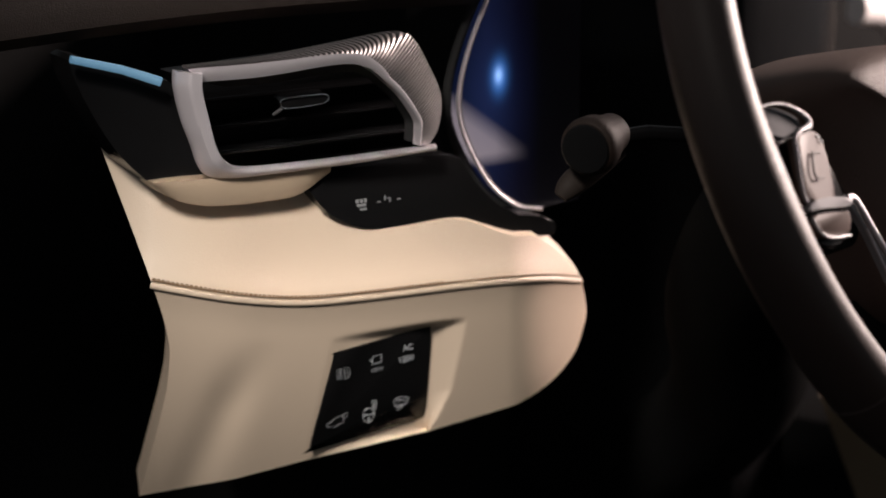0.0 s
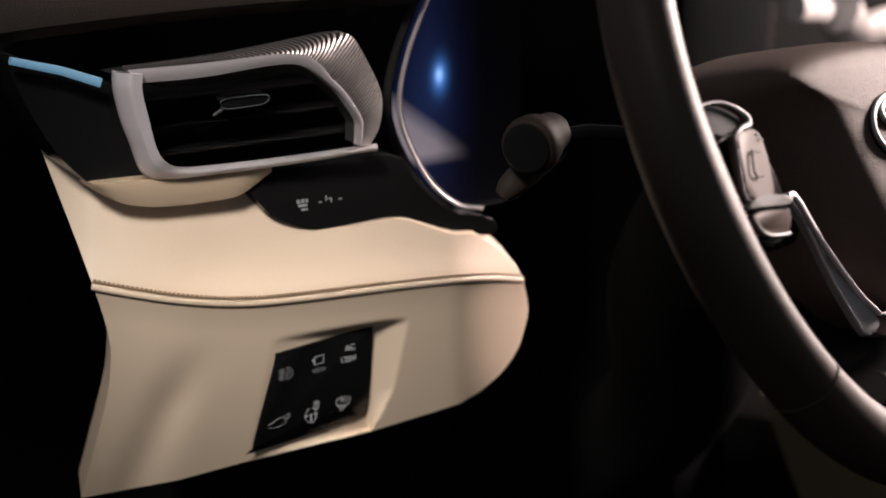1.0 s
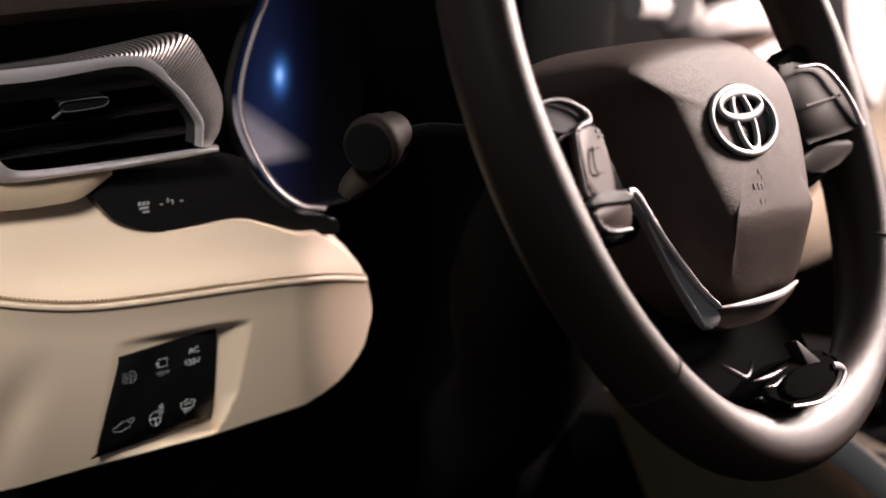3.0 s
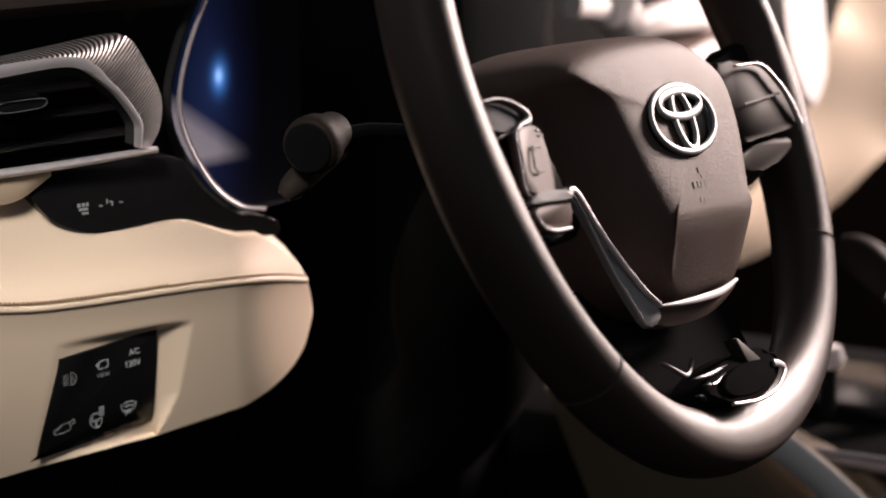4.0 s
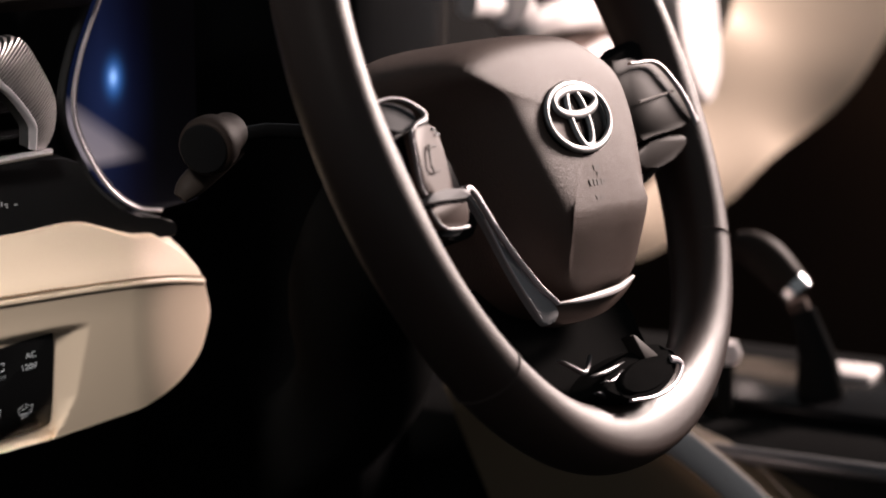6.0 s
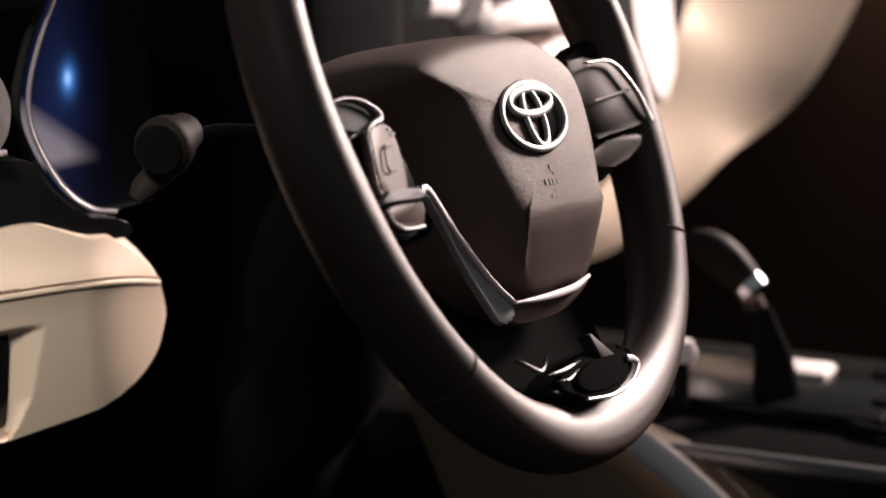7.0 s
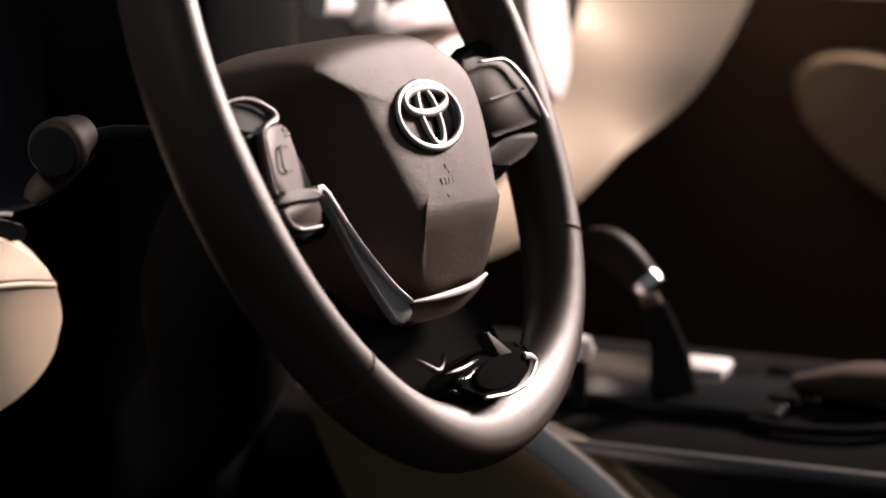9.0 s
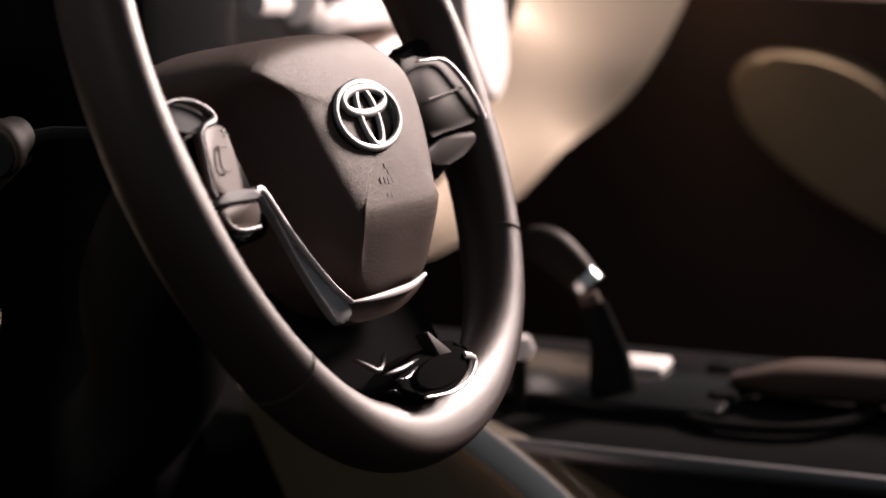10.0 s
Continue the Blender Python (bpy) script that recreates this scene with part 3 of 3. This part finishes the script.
    part("pod_surround", slab([p / 1000 for p in well], (0, 0, -0.010), 0.0012), GLOSS, t, "gloss black switch well")
    cap = spline([(-177, 22, -9), (-158, 21, -8), (-142, 14, -7.5), (-139, 9, -7.5), (-150, 6, -7.5), (-162, 8, -8), (-174, 14, -9)], 5, closed=True)
    part("pod_cap", slab([p / 1000 for p in cap], (0, 0, -0.006), 0.0016, 3), CAP, t, "dark blue-grey switch cap")
    swoosh = spline([hub(-176, 23.5, -6), hub(-160, 22.5, -5.5), hub(-147, 18.5, -5), hub(-136, 11.5, -5), hub(-137, 7.5, -5), hub(-147, 7, -4.8), hub(-155, 5, -4.6), hub(-159, -2, -4.6), hub(-163, -11, -4.8), hub(-166, -19, -5), hub(-165.5, -24, -5)], 6)
    part("pod_trim", sweep(swoosh, oval(0.0011, 0.0012, 10), up=(0, 0, 1), scale=lambda q: (0.5 + 1.2 * math.exp(-((q - 0.38) / 0.13) ** 2), 1)), SATIN, t, "silver swoosh round the keys")
    keys = spline([(-151, 4.5, -5), (-147, 5.5, -5), (-134, 5, -6), (-124, 1.5, -8), (-121, -4, -9), (-126, -20, -9), (-131, -27.5, -8), (-137, -27.5, -7), (-157, -24.5, -5.2), (-161, -22.5, -5), (-160.5, -18, -5), (-153, 0, -5)], 3, closed=True)
    pod = part("switch_pod", slab([p / 1000 for p in keys], (0, 0, -0.006), 0.0012, 3), BRONZE, t, "brown satin key plate")
    part("switch_mark", sweep([hub(-136, -5.5, -5.1), hub(-144, -4.2, -4.5), hub(-146, -6, -4.3), hub(-150, -13.5, -4.3), hub(-149, -15.6, -4.3), hub(-142, -16.5, -4.9)], oval(0.0007, 0.0006, 6), up=(0, 0, 1)), DARK_PRINT, pod)
    part("switch_symbol", merge(*[sweep([hub(x, y, -6.2), hub(x + w, y - 1.2, -6.8)], oval(0.0006, 0.0005, 6), up=(0, 0, 1)) for x, y, w in ((-131, 2.4, 4), (-129, -0.2, 3.4))]), DIM_PRINT, pod, "pale printed symbol")
    part("pod_blade", slab([p / 1000 for p in spline([(-168, -27, -4.4), (-158, -24.8, -4), (-146, -25.4, -4.4), (-130, -28, -5.4), (-118, -31, -7), (-119, -33.6, -7.4), (-136, -31.6, -6), (-156, -28.8, -4.6)], 4, closed=True)], (0, 0, -0.005), 0.0009, 3), SATIN, t, "satin divider blade")
    lower = spline([(-163, -31, -6), (-150, -31.5, -6), (-128, -35, -7.5), (-122, -36, -8), (-126, -44, -9), (-134, -44.5, -8.5), (-153, -41, -7), (-160, -37, -6.4)], 4, closed=True)
    key = part("lower_switch", slab([p / 1000 for p in lower], (0, 0, -0.006), 0.0012, 3), BRONZE, t, "brown satin lower key")
    part("key_edge", sweep(spline([hub(-165, -31, -6), hub(-162, -37.5, -6), hub(-155, -42, -6.5), hub(-143, -44.5, -7.4), hub(-130, -46, -8.4)], 6), oval(0.0008, 0.0008, 8), up=(0, 0, 1)), SATIN, key, "silver lower edge")
    # satin arm and bright lip under the cover
    arm = spline([(-101, -30, -18), (-95, -33, -18), (-87, -58, -17.5), (-70, -88, -17), (-56, -103, -17), (-56, -108, -19), (-64, -109, -20), (-73, -104, -20), (-84, -78, -19.5), (-91, -50, -19)], 4, closed=True)
    part("trim_arm", slab([p / 1000 for p in arm], (0, 0, -0.003), 0.0012, 3), SATIN, t, "grey satin metal arm")
    part("trim_edge", sweep(spline([hub(-102, -31, -16.5), hub(-95, -34, -16), hub(-86, -60, -15.5), hub(-70, -87, -15.5), hub(-57, -101, -15.5)], 6), oval(0.0017, 0.0014, 8), up=(0, 0, 1), scale=lambda q: (1.15 - 0.5 * q, 1)), STRIP, t, "bright silver inner edge")
    part("trim_edge", sweep(spline([hub(-92, -48, -18), hub(-85, -77, -18.5), hub(-74, -104, -19)], 6), oval(0.0007, 0.0008, 8), up=(0, 0, 1)), STRIP, t, "thin silver outer edge")
    part("trim_smile", sweep(spline([hub(-57, -101.5, -15.5), hub(-32, -106, -15.5), hub(-4, -110, -16), hub(22, -112.5, -16.5), hub(46, -112, -18)], 6), oval(0.0021, 0.0013, 10), up=(0, 0, 1), scale=lambda q: (0.3 + 0.9 * math.sin(math.pi * min(1, 0.12 + 0.8 * q)) * q ** 0.5, 1)), LIT_SILVER, t, "bright silver lip")
    part("trim_knee", slab([p / 1000 for p in spline([(-58, -103, -18), (-30, -107, -17), (20, -114, -18), (50, -113, -20), (50, -118, -25), (15, -121, -26), (-30, -116, -24), (-60, -109, -21)], 4, closed=True)], (0, 0, -0.005), 0.0012), BRONZE, t, "brown satin lower trim")
    # right switches
    right = part("switch_pod", slab([p / 1000 for p in spline([(98, -6, -6), (118, -8, -2), (152, -17, 0), (166, -46, 0), (160, -53, 0), (110, -50, -2), (95, -46, -6)], 3, closed=True)], (0, 0, -0.012), 0.002), POD, t, "brown grey switch pod")
    part("pod_trim", sweep(spline([hub(108, -9, 1), hub(140, -14, 2), hub(153, -27, 3), hub(160, -40, 3), hub(165, -54, 2)], 6), oval(0.0022, 0.0016, 10), up=(0, 0, 1), scale=lambda q: (0.3 + 1.1 * q * q, 1)), SILVER, right, "silver edge")
    part("switch_mark", sweep([hub(106, -30, -1), hub(154, -33, 1)], oval(0.0006, 0.0004, 6), up=(0, 0, 1)), DARK_PRINT, right)
    part("lower_switch", slab([p / 1000 for p in spline([(96, -53, -8), (150, -57, -2), (146, -66, -4), (96, -66, -8)], 3, closed=True)], (0, 0, -0.012), 0.002), POD, t, "brown grey switch")
    # lower spoke fittings
    part("spoke_insert", slab([p / 1000 for p in spline([(18, -152, 0), (14, -160, 0), (-20, -164.5, 0.5), (-54, -158, 0.5), (-66, -150, -2), (-60, -145, -8), (-24, -142, -12), (12, -144, -8)], 4, closed=True)], (0, 0, -0.02), 0.002), LACQUER, low, "black insert")
    part("spoke_trim", sweep(spline([hub(6, -154, 1.6), hub(13, -157, 2), hub(15, -161, 2), hub(-2, -165.5, 2.2), hub(-29, -164.5, 2), hub(-57, -158.5, 1)], 6), oval(0.0014, 0.0012, 8), up=(0, 0, 1), scale=lambda q: (1.5 - 0.9 * q, 1)), STRIP, low, "bright U-shaped trim")
    part("spoke_dish", slab([p / 1000 for p in spline([(4, -151, 1), (8, -156, 1.4), (-6, -161, 1.4), (-32, -160, 1.2), (-54, -154, 0.8), (-50, -148, -2), (-22, -146, -3)], 4, closed=True)], (0, 0, -0.004), 0.0015, 3), LACQUER, low, "black dish")
    part("spoke_fin", slab([hub(*p) for p in [(-9, -134, -7), (-6, -134.5, -6), (7, -150, -4), (3, -153, -4), (-8, -151, -5)]], (0, 0, -0.006), 0.0012), POD, low, "grey metal fin")
    for line in ([(-97, -123), (-87, -129), (-77, -135), (-70, -134.5), (-62, -130)], [(-70, -139), (-50, -142), (-29, -143)], [(-60, -145), (-48, -147.5), (-34, -146)], [(-72, -147), (-64, -151), (-57, -156)]):
        part("spoke_clip", sweep(spline([hub(x, y, -8) for x, y in line], 5), oval(0.0010, 0.0014, 8), up=(0, 0, 1), scale=lambda q: (0.4 + 0.9 * math.sin(math.pi * q), 1)), DARK_SILVER, low, "small metal fin")
    return t


steering_wheel()


def steering_column():
    t = thing("steering_column", Matrix(), "black steering column shroud", "steering column")
    line = spline([Vector(p) for p in [(1.228, 0.53, 1.115), (1.235, 0.56, 1.085), (1.31, 0.62, 1.02), (1.47, 0.72, 0.88), (1.85, 1.14, 0.58)]], 5)
    part("shroud", sweep(line, oval(0.045, 0.045, 24, 2.6), up=(1, 0, 0), scale=lambda s: (1 - 0.2 * s, 1 - 0.2 * s)), LACQUER, t)
    return t


steering_column()


def signal_stalk():
    m = look((1.1197, 0.616, 1.1355), (0.348, 0.539, 1.087)) @ Matrix.Scale(0.87, 4)
    t = thing("signal_stalk", m, "dark turn signal stalk with a large round end", "stalk")
    prof = [(0.012, -0.034), (0.0135, -0.02), (0.0165, -0.012), (0.0172, -0.004), (0.0165, 0.0), (0.0145, 0.002)]
    part("knob", moved(lathe([(r, -z) for r, z in prof], 40), Matrix()), BROWN_TOP, t, "dark brown round end")
    part("end_cap", lathe([(0.0143, -0.0035), (0.0138, -0.0042), (0.011, -0.0046)], 40), GLOSS, t)
    part("arm", sweep([Vector((0, 0, 0.02)), Vector((-0.016, -0.002, 0.05)), Vector((-0.06, -0.006, 0.07))], oval(0.0045, 0.0045, 14), up=(0, 1, 0)), GLOSS, t)
    part("lever", sweep(spline([Vector((0.019, -0.032, 0.004)), Vector((0.015, -0.026, 0.010)), Vector((0.006, -0.017, 0.028)), Vector((-0.004, -0.010, 0.04))], 4), oval(0.0075, 0.006, 12), up=(0, 0, 1), scale=lambda q: (0.6 + 0.5 * math.sin(3 * q), 0.6 + 0.5 * math.sin(3 * q))), POD, t, "brown lower lever")
    return t


signal_stalk()


# ---- the centre console ----
def centre_console():
    t = thing("centre_console", Matrix(), "black centre console with silver edge rails", "console")
    part("body", box((0.26, 1.30, 0.40), (1.765, 0.48, 0.641), 0.012), GREY, t, "charcoal console body")
    part("edge_rail", sweep([Vector((1.628, y, 0.838)) for y in (0.60, 0.45, 0.30, 0.05, -0.1)], oval(0.006, 0.006, 12), up=(0, 0, 1)), DARK_SILVER, t, "dull silver edge rail")
    part("shift_gate", box((0.11, 0.17, 0.012), (1.76, 0.47, 0.846), 0.004), GLOSS, t, "gloss black shift gate")
    part("chrome_plate", box((0.034, 0.040, 0.010), (1.80, 0.465, 0.851), 0.0045), LIT_SILVER, t, "bright chrome plate")
    for k in range(3):
        part("switch", box((0.030, 0.020, 0.012), (1.815, 0.408 - 0.027 * k, 0.850), 0.004), GREY, t, "small console switch")
    for x, y in ((1.745, 0.392), (1.775, 0.362)):
        part("dial", moved(lathe([(0.011, 0), (0.011, 0.006), (0.009, 0.009)], 24), Matrix.Translation((x, y, 0.846))), GREY, t, "grey dial")
    part("cup_rim", sweep(spline([Vector(p) for p in [(1.70, 0.40, 0.846), (1.70, 0.33, 0.847), (1.75, 0.29, 0.847), (1.82, 0.31, 0.847), (1.82, 0.39, 0.847), (1.76, 0.42, 0.847)]], 5, closed=True), oval(0.006, 0.004, 10), up=(0, 0, 1), closed=True), GREY, t, "cup holder rim")
    part("armrest", sweep(spline([Vector(p) for p in [(1.78, 0.392, 0.853), (1.78, 0.35, 0.857), (1.78, 0.30, 0.860), (1.78, 0.05, 0.866)]], 6), oval(0.024, 0.013, 16, 2.6), up=(0, 0, 1), scale=lambda q: (0.4 + 0.6 * min(1, 3 * q), 0.35 + 0.65 * min(1, 3 * q))), DOOR_BROWN, t, "brown armrest")

    def flank(u, v):
        z = 0.50 + (0.375 - 0.19 * u * u) * v
        front = 0.6875 - 0.54 * (0.867 - z)
        return Vector((1.585 - 0.02 * math.sin(math.pi * v), front + (0.28 - front) * u, z))
    part("flank", sheet(flank, 24, 16, (0.06, 0, 0)), SHADED_CREAM, t, "cream leather side panel, coloured as in shade")
    # near-white colour makes the strip's unlit left face look lit
    part("flank_trim", sweep(spline([Vector(p) for p in [(1.575, 0.56, 0.885), (1.575, 0.524, 0.862), (1.572, 0.49, 0.842), (1.57, 0.455, 0.815), (1.57, 0.40, 0.76)]], 6), oval(0.011, 0.006, 12), up=(1, 0, 0)), LIT_SILVER, t, "satin silver side strip")
    return t


centre_console()


def gear_lever():
    t = thing("gear_lever", Matrix(), "gear lever with a leather grip and chrome ring on the console", "gear lever")
    top, ring, foot = Vector((1.74, 0.523, 0.952)), Vector((1.74, 0.494, 0.930)), Vector((1.74, 0.470, 0.850))
    part("grip", sweep(spline([top + Vector((0, 0.012, 0.002)), top, top.lerp(ring, 0.5) + Vector((0, 0.002, 0.004)), ring], 6), oval(0.0135, 0.0125, 16), up=(1, 0, 0), scale=lambda s: (0.45 + 0.6 * math.sin(math.pi * (0.15 + 0.6 * s)), 0.45 + 0.6 * math.sin(math.pi * (0.15 + 0.6 * s)))), POD, t, "brown leather grip")
    part("ring", sweep([ring + Vector((0, 0.003, 0.003)), ring + Vector((0, -0.005, -0.006))], oval(0.0115, 0.0105, 18), up=(1, 0, 0)), CHROME, t, "chrome ring")
    part("button", sweep([Vector((1.74, 0.490, 0.918)), Vector((1.74, 0.486, 0.910))], oval(0.0075, 0.0065, 14), up=(1, 0, 0)), BRONZE, t, "small brown button")
    part("boot", sweep([Vector((1.74, 0.485, 0.912)), Vector((1.74, 0.474, 0.88)), foot], oval(0.017, 0.015, 16), up=(1, 0, 0), scale=lambda s: (0.5 + 0.55 * s, 0.5 + 0.55 * s)), GREY, t, "black gaiter")
    part("stop", moved(lathe([(0.009, 0), (0.011, 0.006), (0.008, 0.014)], 20), Matrix.Translation((1.70, 0.528, 0.880))), LIT_SILVER, t, "bright round knob")
    part("post", sweep([Vector((1.70, 0.528, 0.84)), Vector((1.70, 0.528, 0.882))], oval(0.006, 0.006, 10), up=(1, 0, 0)), GREY, t)
    return t


gear_lever()


# ---- the passenger side ----
def passenger_dash():
    t = thing("passenger_dashboard", Matrix(), "dark passenger dashboard with bright silver trim", "dashboard")
    # body widened and raised to keep the window softbox off the bulkhead
    part("body", box((1.02, 0.22, 0.72), (1.94, 1.03, 0.80), 0.02), LACQUER, t)
    # added tower: shades the driver's side from the window softbox
    part("console_tower", box((0.16, 0.36, 0.62), (1.64, 0.92, 0.89), 0.02), GLOSS, t, "black console tower added to block the softbox")
    part("display_edge", box((0.012, 0.03, 0.16), (1.790, 0.83, 1.10), 0.004), GREY, t, "grey display edge")
    y = 0.80
    part("vent_lever", sweep(spline([Vector(p) for p in [(1.880, y, 1.090), (1.925, y, 1.082), (1.955, y, 1.066)]], 6), oval(0.012, 0.009, 14), up=(0, 1, 0)), LIT_SILVER, t, "bright silver vent lever")
    part("vent_knob", sweep(spline([Vector(p) for p in [(1.945, y - 0.01, 1.080), (1.962, y - 0.01, 1.064), (1.972, y - 0.01, 1.044)]], 6), oval(0.021, 0.016, 16), up=(0, 1, 0)), LIT_SILVER, t, "bright silver knob")
    part("trim_bar", sweep(spline([Vector(p) for p in [(2.005, y, 1.050), (2.06, y, 1.052), (2.14, y, 1.046), (2.205, y, 1.040)]], 6), oval(0.014, 0.01, 14, 3), up=(0, 1, 0), scale=lambda s: (0.75 + 0.45 * s, 1)), LIT_SILVER, t, "bright silver trim bar")
    part("trim_shade", sweep([Vector((2.03, y + 0.015, 1.022)), Vector((2.215, y + 0.015, 1.012))], oval(0.014, 0.008, 12, 3), up=(0, 1, 0)), BRONZE, t, "brown lower trim")
    part("trim_foot", sweep([Vector((2.13, y, 1.003)), Vector((2.19, y, 1.005)), Vector((2.245, y, 1.004))], oval(0.0085, 0.007, 12, 3), up=(0, 1, 0)), LIT_SILVER, t, "bright silver trim")
    near = 0.86
    edge = spline([(2.375, 1.075, 0), (2.49, 1.075, 0), (2.512, 1.01, 0), (2.531, 0.950, 0), (2.527, 0.912, 0), (2.498, 0.901, 0), (2.457, 0.930, 0), (2.419, 0.970, 0), (2.395, 1.02, 0)], 4, closed=True)
    part("upright", slab([Vector((p.x * near, y * near, 1.4 - (1.4 - p.y) * near)) for p in edge], (0, 0.02, 0), 0.006), LIT_SILVER, t, "bright silver upright trim")
    return t


passenger_dash()


def passenger_door():
    t = thing("passenger_door", Matrix(), "dark passenger door with a sweeping cream leather band", "car door")
    centre = spline([(0.96, 0.715, 0), (0.897, 0.746, 0), (0.842, 0.800, 0), (0.80, 0.872, 0), (0.745, 0.945, 0), (0.715, 1.03, 0), (0.70, 1.12, 0)], 8)
    half = [0.028, 0.030, 0.038, 0.058, 0.075, 0.09, 0.095]
    n = len(centre) - 1

    def band(u, v):
        i = round(u * n)
        p, q, o = centre[i], centre[min(n, i + 1)], centre[max(0, i - 1)]
        d = (q - o).normalized()
        side = Vector((d.y, -d.x, 0))
        w = interp(u * 6, list(enumerate(half)))
        c = p + side * (w * (1 - 2 * v))
        x = 2.24 + 0.34 * u + 0.03 * v
        return Vector((x, c.x * x / 2.6, 1.4 - (1.4 - c.y) * x / 2.6))
    part("panel", box((0.03, 1.9, 0.56), (2.685, 0.10, 0.72), 0.01), DOOR_BROWN, t, "dark brown door panel")
    part("band", sheet(band, n, 12, (0.03, 0.04, -0.01)), CREAM, t, "cream leather band")
    lobe = spline([(0.592, 0.925, 0), (0.563, 0.949, 0), (0.494, 0.947, 0), (0.425, 0.914, 0), (0.36, 0.84, 0), (0.37, 0.76, 0), (0.43, 0.78, 0), (0.519, 0.829, 0), (0.575, 0.88, 0)], 4, closed=True)
    part("insert", slab([Vector((2.62, p.x - 0.002, p.y - 0.010)) for p in lobe], (0.05, 0, 0), 0.012, 4), TAN_DARK, t, "dark tan leather insert")
    return t


passenger_door()
